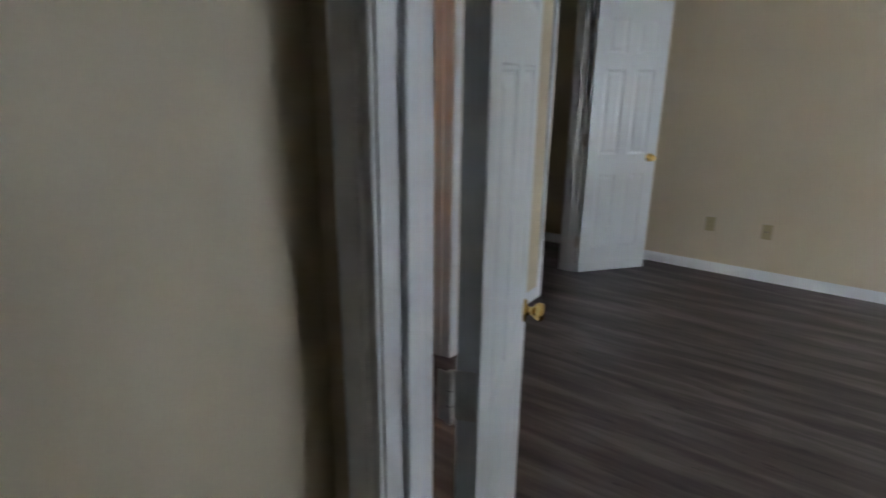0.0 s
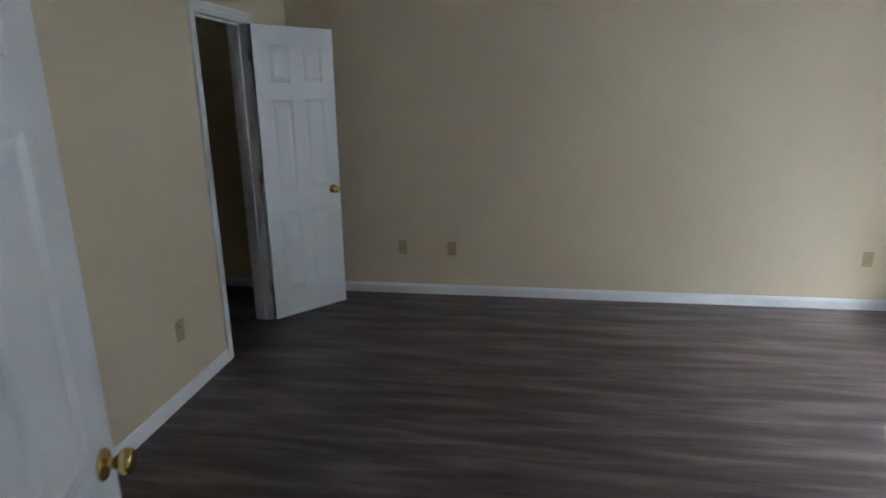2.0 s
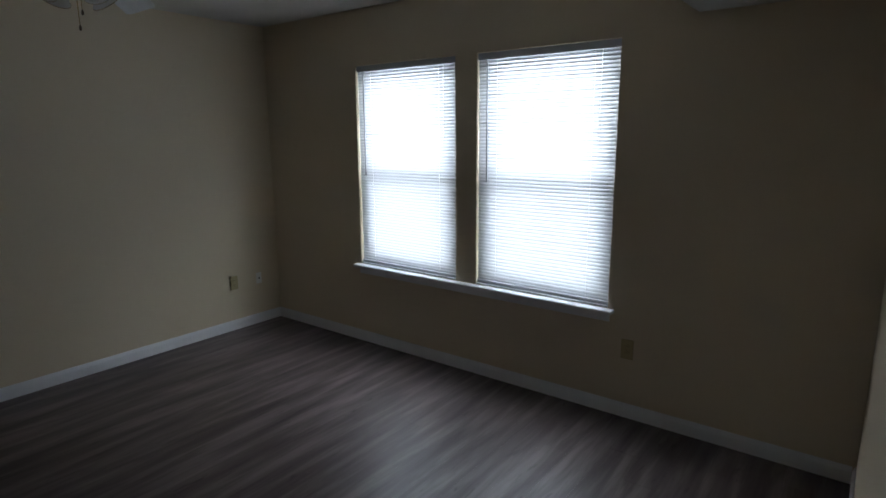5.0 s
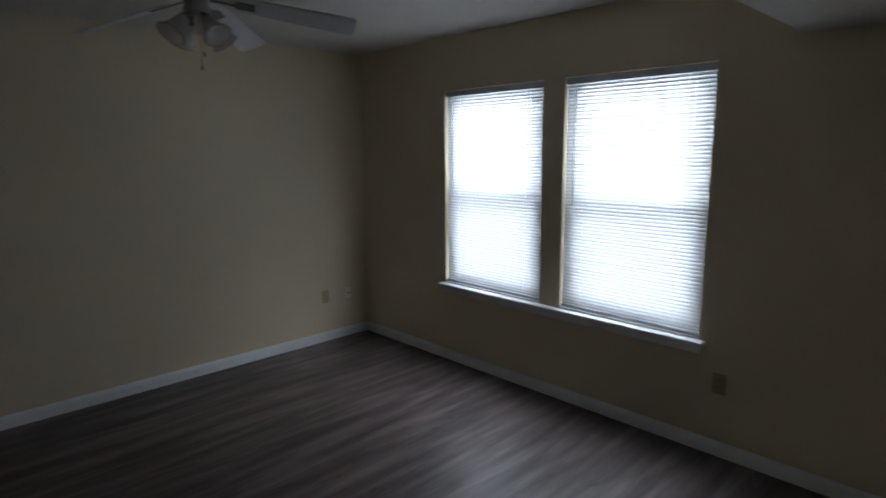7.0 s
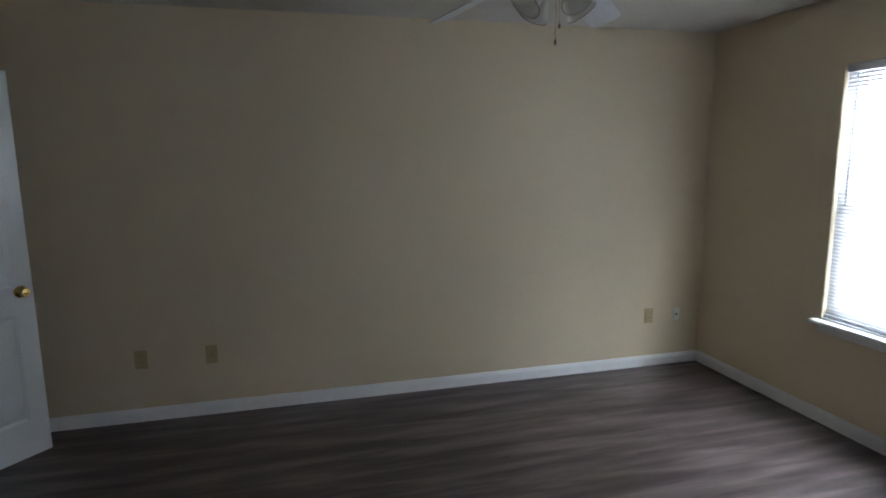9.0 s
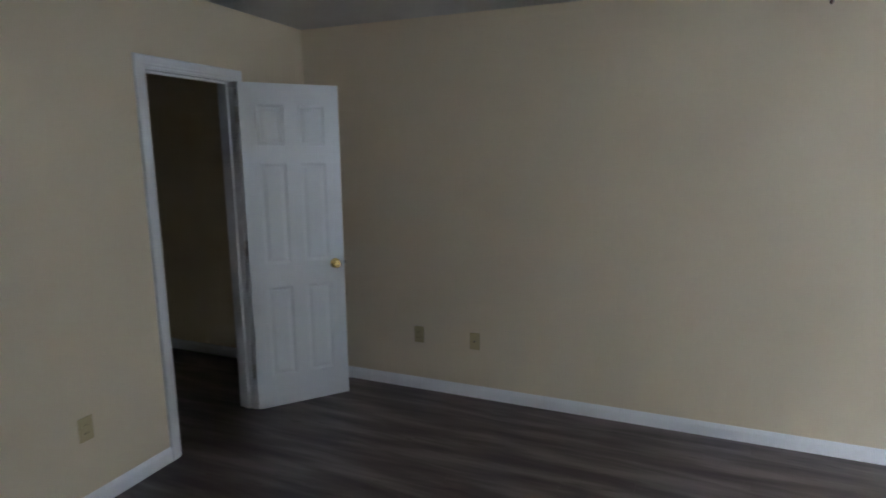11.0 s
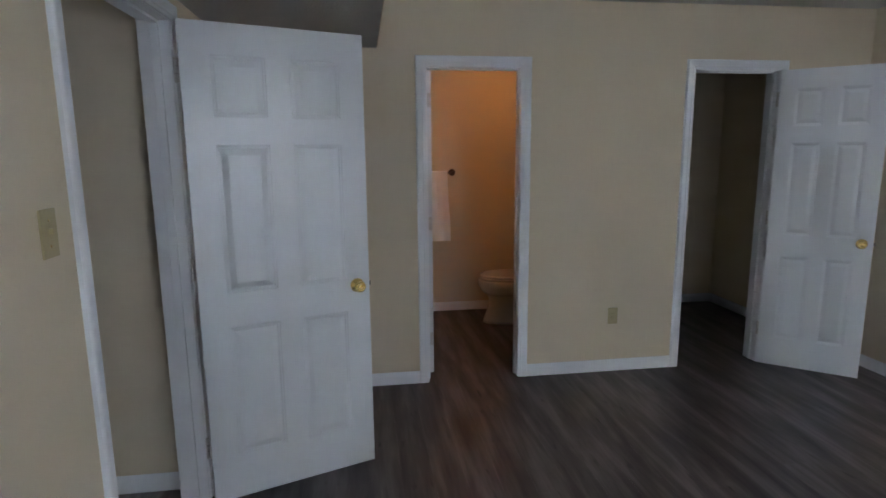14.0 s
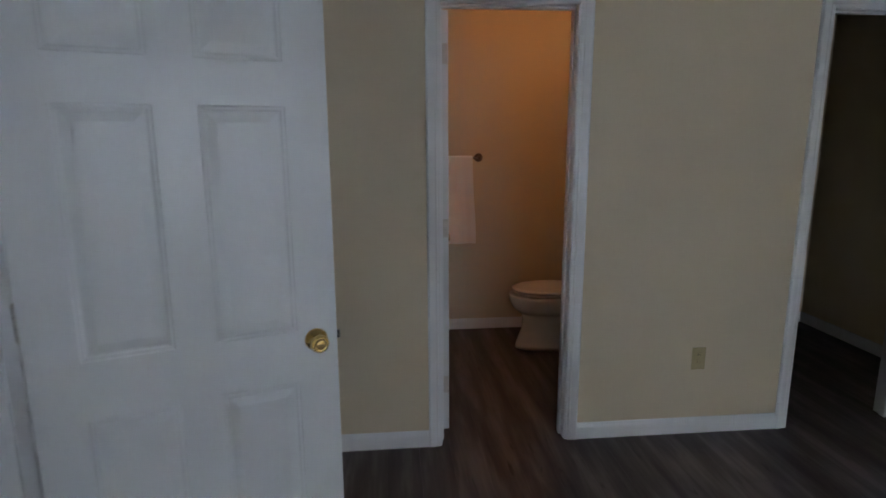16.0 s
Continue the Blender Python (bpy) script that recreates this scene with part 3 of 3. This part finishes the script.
def blind(ya, yb):
    root = thing("window_blind", "white closed horizontal mini blind hung inside a window", "blind", group="blinds in the windows")
    x, zt = 4.824, WIN_Z1 - 0.043
    ya, yb = ya + 0.0015, yb - 0.0015
    part("headrail", boxes((x - 0.013, ya, zt, x + 0.013, yb, zt + 0.040), bevel=0.002), RAIL, root)
    part("bottom_rail", boxes((x - 0.012, ya, WIN_Z0 + 0.0095, x + 0.012, yb, WIN_Z0 + 0.031), bevel=0.004), RAIL, root)
    z = WIN_Z0 + 0.044
    while z < zt + 0.006:
        tilt = SLAT_TILT + random.uniform(-2.0, 2.0)
        part("slat", SLAT_MESH, SLAT, root, at=pose(x, (ya + yb) / 2, z + random.uniform(-0.0006, 0.0006), random.uniform(-0.12, 0.12), tilt, 0) @ Matrix.Diagonal((1.1, yb - ya - 0.001, 1, 1)))
        z += 0.0212
    for y in (ya + 0.14, yb - 0.14):
        for dx in (-0.0135, 0.0135):
            part("ladder_cord", tube([(x + dx, y, WIN_Z0 + 0.03), (x + dx, y, zt + 0.002)], 0.0007, 5), WHITE_PLASTIC, root)
    wy = yb - 0.072
    wand = part("tilt_wand", tube([(x - 0.020, wy, zt - 0.01), (x - 0.021, wy, zt - 0.4), (x - 0.020, wy, zt - 0.735)], 0.0034, 8), WAND, root, "smoky clear tilt wand")
    part("wand_hook", tube([(x - 0.012, wy, zt + 0.005), (x - 0.020, wy, zt + 0.004), (x - 0.020, wy, zt - 0.014)], 0.002, 6), CHROME, wand)
    cy = ya + 0.10
    part("lift_cord", tube([(x - 0.018, cy, zt + 0.004), (x - 0.020, cy, zt - 0.5)], 0.0013, 6), WHITE_PLASTIC, root)
    return root


SLAT_TILT = -74.0
for ya, yb in WINDOWS:
    blind(ya, yb)

# ---- wall plates ----


def plate_base(w=0.070, h=0.115, t=0.0055):
    """A wall plate with a rounded rim, face towards -y."""
    return boxes((-w / 2, -t, -h / 2, w / 2, 0, h / 2), bevel=0.0022)


def wall_plate(name, at, label, kind, material=None, group=""):
    material = material or ALMOND
    root = thing(name, label, "outlet" if kind != "toggle" else "switch", at, group)
    small = kind == "jack_small"
    part("cover", plate_base(*((0.052, 0.095) if small else (0.070, 0.115))), material, root)
    if kind == "duplex":
        for z in (-0.0195, 0.0195):
            r = part("receptacle", loft([(0, 0, 0, 0.0165, 0.0140), (0.002, 0, 0, 0.0163, 0.0138)], 20, 3.2), material, root, at=pose(0, -0.0054, z, 90))
            for dx, hh in ((-0.006, 0.0085), (0.006, 0.0070)):
                part("slot", boxes((dx - 0.0012, -0.0003, -hh / 2 + 0.001, dx + 0.0012, 0.0003, hh / 2 + 0.001)), DARK, r, at=pose(0, 0, 0.0022, -90))
        part("screw", lathe([(0, 0), (0.0032, 0), (0.003, 0.001), (0, 0.0012)], 12, (0, -1, 0), (0, -0.0055, 0)), material, root)
    elif kind == "toggle":
        part("toggle", boxes((-0.005, -0.016, -0.002, 0.005, -0.004, 0.012), bevel=0.0015), material, root)
        part("toggle_collar", boxes((-0.008, -0.0065, -0.014, 0.008, -0.005, 0.014), bevel=0.001), material, root)
        for z in (-0.030, 0.030):
            part("screw", lathe([(0, 0), (0.0032, 0), (0.003, 0.001), (0, 0.0012)], 12, (0, -1, 0), (0, -0.0055, z)), BRASS, root)
    else:
        part("jack", lathe([(0.0, 0.0), (0.0072, 0.0), (0.0072, 0.003), (0.0045, 0.0035), (0.0045, 0.009), (0, 0.009)], 16, (0, -1, 0), (0, -0.005, 0)), CHROME if not small else DARK, root)
        for z in (-0.030, 0.030):
            part("screw", lathe([(0, 0), (0.0032, 0), (0.003, 0.001), (0, 0.0012)], 12, (0, -1, 0), (0, -0.0055, z)), material, root)
    return root


wall_plate("wall_outlet", pose(0.856, 0, 0.393), "almond plastic duplex outlet low on the long wall", "duplex", group="wall outlets")
wall_plate("cable_plate", pose(1.259, 0, 0.391), "almond plastic cable jack plate beside an outlet", "jack")
wall_plate("wall_outlet", pose(4.356, 0, 0.397), "almond plastic duplex outlet near the window corner", "duplex", group="wall outlets")
wall_plate("phone_plate", pose(4.594, 0, 0.392), "small white phone jack plate near the corner", "jack_small", WHITE_PLASTIC)
wall_plate("wall_outlet", pose(0, -1.794, 0.398, 0, 0, 90), "almond plastic duplex outlet between two doorways", "duplex", group="wall outlets")
wall_plate("wall_outlet", pose(EAST, -3.129, 0.405, 0, 0, -90), "almond plastic duplex outlet below the windows", "duplex", group="wall outlets")
wall_plate("light_switch", pose(2.185, SOUTH, 1.355, 0, 0, 180), "almond plastic toggle light switch beside the entry", "toggle")

# ---- ceiling fan ----
FAN_X, FAN_Y, FAN_Z, FAN_R, FAN_TURN = 2.765, -1.668, 2.278, 0.66, -28.0
KIT_Z = FAN_Z - 0.052


def blade_mesh():
    """A tapered paddle with a rounded tip, along +x."""
    bm = bmesh.new()
    outline = [(0.150, -0.040), (0.165, -0.050), (0.30, -0.058), (FAN_R - 0.022, -0.070), (FAN_R - 0.008, -0.065), (FAN_R, -0.050)]
    outline += [(x, -y) for x, y in outline[::-1]]
    lo = [bm.verts.new((x, y, -0.003)) for x, y in outline]
    hi = [bm.verts.new((x, y, 0.003)) for x, y in outline]
    bm.faces.new(lo[::-1])
    bm.faces.new(hi)
    for i in range(len(outline)):
        j = (i + 1) % len(outline)
        bm.faces.new((lo[i], lo[j], hi[j], hi[i]))
    bmesh.ops.bevel(bm, geom=list(bm.edges), offset=0.001, segments=1, affect="EDGES")
    return bm


fan = thing("ceiling_fan", "white five-blade ceiling fan with bell glass lights", "ceiling fan", pose(FAN_X, FAN_Y, 0))
part("canopy", lathe([(0, CEILING), (0.068, CEILING), (0.066, CEILING - 0.02), (0.045, CEILING - 0.05), (0.018, CEILING - 0.062), (0, CEILING - 0.062)]), FAN_WHITE, fan)
part("downrod", lathe([(0.0115, CEILING - 0.06), (0.0115, FAN_Z + 0.106)], 16), FAN_WHITE, fan)
part("motor_housing", lathe([(0, FAN_Z + 0.108), (0.03, FAN_Z + 0.108), (0.06, FAN_Z + 0.102), (0.105, FAN_Z + 0.082), (0.112, FAN_Z + 0.06), (0.112, FAN_Z + 0.03), (0.10, FAN_Z + 0.012), (0.05, FAN_Z), (0, FAN_Z)], 36), FAN_WHITE, fan)
part("switch_housing", lathe([(0.046, FAN_Z + 0.012), (0.048, FAN_Z + 0.004), (0.048, KIT_Z + 0.012), (0.054, KIT_Z + 0.006), (0.054, KIT_Z - 0.008), (0.046, KIT_Z - 0.016), (0.02, KIT_Z - 0.022), (0, KIT_Z - 0.024)], 28), FAN_HUB, fan, "dull grey switch housing")
BLADE_ME = mesh_of("blade", blade_mesh(), FAN_BLADE)
for k in range(5):
    a = FAN_TURN + 72 * k
    bl = part("blade", BLADE_ME, FAN_BLADE, fan, at=pose(0, 0, FAN_Z + 0.004, 0, 0, a) @ pose(0, 0, 0, -18, 8.2, 0))
    part("blade_iron", boxes((0.055, -0.009, -0.010, 0.17, 0.009, -0.005), (0.155, -0.026, -0.0085, 0.235, 0.026, -0.0035), bevel=0.002), FAN_METAL, bl, "dark iron blade bracket")
SHADE = [(0.023, 0.0), (0.029, 0.012), (0.034, 0.034), (0.040, 0.060), (0.048, 0.084), (0.058, 0.100), (0.063, 0.105), (0.0635, 0.107), (0.062, 0.108), (0.056, 0.102), (0.046, 0.085), (0.038, 0.060), (0.032, 0.034), (0.027, 0.013), (0.021, 0.0)]
for k in range(4):
    a = radians(-77 + 90 * k)
    d = Vector((math.cos(a) * 0.67, math.sin(a) * 0.67, -0.74)).normalized()
    o = Vector((math.cos(a) * 0.036, math.sin(a) * 0.036, KIT_Z - 0.014))
    part("lamp_arm", lathe([(0.012, 0), (0.012, 0.024), (0.022, 0.028), (0.024, 0.042), (0.022, 0.044)], 18, d, o), FAN_METAL, fan, "dark metal lamp holder")
    sh = part("glass_shade", lathe([(r * 0.92, h * 0.94) for r, h in SHADE], 28, d, o + d * 0.034), SHADE_GLASS, fan, "smoky clear bell glass lamp shade")
    part("rim", lathe([(0.0565, 0.0985), (0.0590, 0.0985), (0.0593, 0.1012), (0.0568, 0.1015), (0.0563, 0.100), (0.0565, 0.0985)], 28, d, o + d * 0.034), RIM_GLASS, sh, "thick brown-edged glass rim")
    part("bulb", lathe([(0.010, 0), (0.012, 0.02), (0.018, 0.035), (0.019, 0.048), (0.012, 0.060), (0, 0.064)], 16, d, o + d * 0.038), PORCELAIN, sh, "unlit white bulb")
for dx, dy, l in ((0.0, -0.012, 0.200), (0.010, -0.022, 0.145)):
    zc = KIT_Z - 0.020
    ch = part("pull_chain", tube([(dx, dy, zc), (dx, dy, zc - l)], 0.0014, 6), BRASS, fan, "thin brass pull chain")
    part("chain_knob", lathe([(0, 0), (0.004, 0.003), (0.005, 0.012), (0.002, 0.022), (0, 0.023)], 12, None, (dx, dy, zc - l - 0.022)), BRONZE, ch)

# ---- bathroom ----
TX = -1.275
toilet = thing("toilet", "white porcelain toilet with closed lid", "toilet", pose(0, 0, 0))
part("pedestal", loft([(0, TX, -2.15, 0.115, 0.285), (0.03, TX, -2.15, 0.110, 0.28), (0.14, TX, -2.14, 0.098, 0.250), (0.22, TX, -2.14, 0.100, 0.245), (0.275, TX, -2.15, 0.108, 0.255)], 36, 2.3), PORCELAIN, toilet)
part("bowl", loft([(0.255, TX, -2.16, 0.108, 0.245), (0.30, TX, -2.185, 0.150, 0.270), (0.345, TX, -2.20, 0.178, 0.278), (0.385, TX, -2.20, 0.185, 0.282), (0.40, TX, -2.20, 0.180, 0.278)], 40, 2.2), PORCELAIN, toilet)
part("seat", loft([(0.408, TX, -2.19, 0.166, 0.250), (0.411, TX, -2.19, 0.182, 0.268), (0.419, TX, -2.19, 0.182, 0.268), (0.422, TX, -2.19, 0.172, 0.258)], 40, 2.2), PORCELAIN, toilet)
part("lid", loft([(0.431, TX, -2.19, 0.170, 0.256), (0.435, TX, -2.19, 0.188, 0.275), (0.441, TX, -2.19, 0.186, 0.273), (0.447, TX, -2.18, 0.165, 0.25)], 40, 2.2), PORCELAIN, toilet)
part("bowl_deck", boxes((TX - 0.11, -1.98, 0.20, TX + 0.11, -1.78, 0.40), bevel=0.02), PORCELAIN, toilet)
part("tank", boxes((TX - 0.225, -1.935, 0.40, TX + 0.225, -1.735, 0.74), bevel=0.02), PORCELAIN, toilet)
part("tank_lid", boxes((TX - 0.235, -1.945, 0.742, TX + 0.235, -1.73, 0.775), bevel=0.01), PORCELAIN, toilet)
part("flush_lever", tube([(TX - 0.17, -1.94, 0.68), (TX - 0.17, -1.955, 0.68), (TX - 0.10, -1.958, 0.672)], 0.006), CHROME, toilet, "chrome flush lever")

bar_z, bar_x = 1.335, BATH_BACK + 0.065
rail_thing = thing("towel_bar", "dark bronze towel bar on the bathroom wall", "towel bar")
part("bar", tube([(bar_x, -3.22, bar_z), (bar_x, -2.645, bar_z)], 0.008), BRONZE, rail_thing)
for y in (-2.645, -3.22):
    part("bracket", lathe([(0, 0), (0.032, 0), (0.032, 0.006), (0.022, 0.012), (0.011, 0.02), (0.009, 0.05), (0.013, 0.055), (0.014, 0.068), (0.011, 0.076), (0, 0.078)], 22, (1, 0, 0), (BATH_BACK, y, bar_z)), BRONZE, rail_thing)


def towel_mesh():
    """A hand towel folded over the bar with soft vertical folds."""
    bm = bmesh.new()
    nu, ya, yb = 44, -3.13, -2.70
    prof = []
    for i in range(16):
        prof.append((0.017, bar_z - 0.635 + 0.635 * i / 15, 1.0 - i / 15))
    for i in range(1, 8):
        a = math.pi * i / 8
        prof.append((0.017 * math.cos(a), bar_z + 0.017 * math.sin(a), 0.0))
    for i in range(16):
        prof.append((-0.017, bar_z - 0.62 * i / 15, i / 15))
    grid = []
    for ox, z, k in prof:
        row = []
        for u in range(nu + 1):
            s = u / nu
            fold = (0.0105 * math.sin(s * 19 + 0.5) + 0.0025 * math.sin(s * 39 + z * 3)) * (0.25 + 0.75 * k)
            y = ya + (yb - ya) * s + (0.035 * k * (s - 0.3) if ox > 0 else 0.0) + 0.006 * k * math.sin(z * 9)
            row.append(bm.verts.new((bar_x + ox + (fold + 0.011 * k if ox > 0 else 0.5 * fold * (ox < 0) * 0.4), y, z)))
        grid.append(row)
    for a, b in zip(grid, grid[1:]):
        for u in range(nu):
            bm.faces.new((a[u], a[u + 1], b[u + 1], b[u])).smooth = True
    bmesh.ops.recalc_face_normals(bm, faces=bm.faces)
    return bm


towel = tagged(new("hand_towel", mesh_of("hand_towel", towel_mesh(), TOWEL)), "white terry hand towel folded over the bar", "towel")

VX0, VX1, VY0, VY1, VZ = -0.90, WEST_IN - 0.003, -2.20, BATH_N - 0.002, 0.80
vanity = thing("vanity_cabinet", "dark cherry wood bathroom vanity cabinet", "vanity")
part("body", boxes((VX0, VY0 + 0.02, 0.10, VX1, VY1, VZ - 0.032), (VX0 + 0.02, VY0 + 0.09, 0.0, VX1, VY1, 0.10)), CHERRY, vanity)
part("toe_kick", boxes((VX0 + 0.01, VY0 + 0.085, 0.0, VX1, VY0 + 0.088, 0.10)), DARK, vanity)
mid_x = (VX0 + VX1) / 2
for xa, xb, kx in ((VX0 + 0.015, mid_x - 0.004, mid_x - 0.035), (mid_x + 0.004, VX1 - 0.015, mid_x + 0.035)):
    dr = part("cabinet_door", boxes((xa, VY0, 0.12, xb, VY0 + 0.019, 0.60), (xa + 0.05, VY0 - 0.004, 0.17, xb - 0.05, VY0 + 0.004, 0.55), bevel=0.002), CHERRY, vanity)
    part("knob", lathe([(0, 0), (0.006, 0), (0.005, 0.01), (0.013, 0.016), (0.012, 0.024), (0, 0.027)], 16, (0, -1, 0), (kx, VY0, 0.56)), CHROME, dr, "small bright metal knob")
part("false_drawer", boxes((VX0 + 0.015, VY0, 0.615, VX1 - 0.015, VY0 + 0.019, 0.755), bevel=0.002), CHERRY, vanity)
top_thing = thing("countertop", "cream cultured marble vanity top with backsplash", "countertop")
part("slab", boxes((VX0 - 0.012, VY0 - 0.02, VZ - 0.030, VX1, VY1, VZ), bevel=0.006), MARBLE, top_thing)
part("backsplash", boxes((VX0 - 0.012, VY1 - 0.02, VZ, VX1, VY1, VZ + 0.09), bevel=0.004), MARBLE, top_thing)
part("basin", lathe([(0.19, 0.001), (0.185, 0.006), (0.17, 0.004), (0.12, 0.0015), (0.0, 0.001)], 32, None, (mid_x, -1.98, VZ)), MARBLE, top_thing)
faucet = thing("faucet", "chrome bathroom faucet on the vanity top", "faucet")
part("spout", tube([(mid_x, -1.79, VZ), (mid_x, -1.79, VZ + 0.09), (mid_x, -1.82, VZ + 0.11), (mid_x, -1.90, VZ + 0.09)], 0.011), CHROME, faucet)
for dx in (-0.06, 0.06):
    part("handle", lathe([(0, 0), (0.02, 0), (0.016, 0.02), (0.02, 0.04), (0, 0.045)], 18, None, (mid_x + dx, -1.79, VZ)), CHROME, faucet)
mirror = thing("wall_mirror", "frameless bathroom mirror above the vanity", "mirror")
part("mirror_glass", boxes((VX0 + 0.02, VY1 - 0.006, 0.93, VX1 - 0.03, VY1, 1.83), bevel=0.002), MIRROR, mirror)
lamp = thing("vanity_light", "warm glowing three-globe vanity light bar", "wall lamp")
part("lamp_bar", boxes((mid_x - 0.29, VY1 - 0.035, 1.90, mid_x + 0.29, VY1, 2.00), bevel=0.006), CHROME, lamp)
for k in (-0.19, 0.0, 0.19):
    part("lamp_arm", tube([(mid_x + k, VY1 - 0.03, 1.95), (mid_x + k, VY1 - 0.09, 1.94), (mid_x + k, VY1 - 0.11, 1.965)], 0.008, 10), CHROME, lamp)
    # unseen opaque cup, added to hold back the bulb's downward light
    cup = part("lamp_cup", lathe([(0.0, 1.962), (0.022, 1.962), (0.034, 1.980), (0.046, 2.005), (0.058, 2.030), (0.056, 2.031), (0.043, 2.006), (0.031, 1.983), (0.0, 1.968)], 24, None, (mid_x + k, VY1 - 0.11, 0)), BRONZE, lamp, "dark bell lamp cup opening upwards, added to block downward light")
    part("globe_bulb", lathe([(0, 1.968), (0.012, 1.970), (0.014, 2.00), (0.024, 2.030), (0.029, 2.05), (0.022, 2.076), (0, 2.086)], 20, None, (mid_x + k, VY1 - 0.11, 0)), BULB_MAT, cup, "glowing warm bulb")

# ---- ground outside ----
structure("ground", boxes((5.2, -400, -0.5, 800, 400, -0.4)), GRASS, "green lawn outside the windows", "ground")

# ---- plank floor ----
floor = structure("floor", boxes((CLOSET_BACK - 0.2, SOUTH_OUT, -0.1, EAST_OUT, 0.12, -0.0095), (HALL_W - 0.1, HALL_END - 0.1, -0.1, HALL_E + 0.1, SOUTH_OUT, -0.0095)), SUBFLOOR,
                  "dark grey-brown wood-look vinyl plank floor", "floor")
PW, PL = 0.152, 1.22
plank_cache = {}


def plank_mesh(length):
    key = round(length, 3)
    if key not in plank_cache:
        bm = bmesh.new()
        l, w, c, g = length / 2, PW / 2, 0.00025, 0.0001
        lo = [bm.verts.new((x, y, -0.009)) for x, y in ((-l + g, -w + g), (l - g, -w + g), (l - g, w - g), (-l + g, w - g))]
        md = [bm.verts.new((v.co.x, v.co.y, -c * 0.8)) for v in lo]
        hi = [bm.verts.new((v.co.x - math.copysign(c, v.co.x), v.co.y - math.copysign(c, v.co.y), 0)) for v in lo]
        for a, b in ((lo, md), (md, hi)):
            for k in range(4):
                bm.faces.new((a[k], a[(k + 1) % 4], b[(k + 1) % 4], b[k]))
        bm.faces.new(hi)
        plank_cache[key] = mesh_of("plank", bm, PLANK)
    return plank_cache[key]


y, row = -PW / 2, 0
while y > HALL_END:
    xa, xb = (CLOSET_BACK - 0.11, EAST) if y > SOUTH_OUT - PW / 2 else (HALL_W, HALL_E)
    x = xa - ((row * 0.37 + random.uniform(0, 0.25)) % 1.0) * PL
    while x < xb:
        s, e = max(x, xa), min(x + PL, xb)
        if e - s > 0.03:
            part("plank", plank_mesh(round(e - s, 3)), PLANK, floor, at=Matrix.Translation(((s + e) / 2, y, 0)))
        x += PL
    y, row = y - PW, row + 1
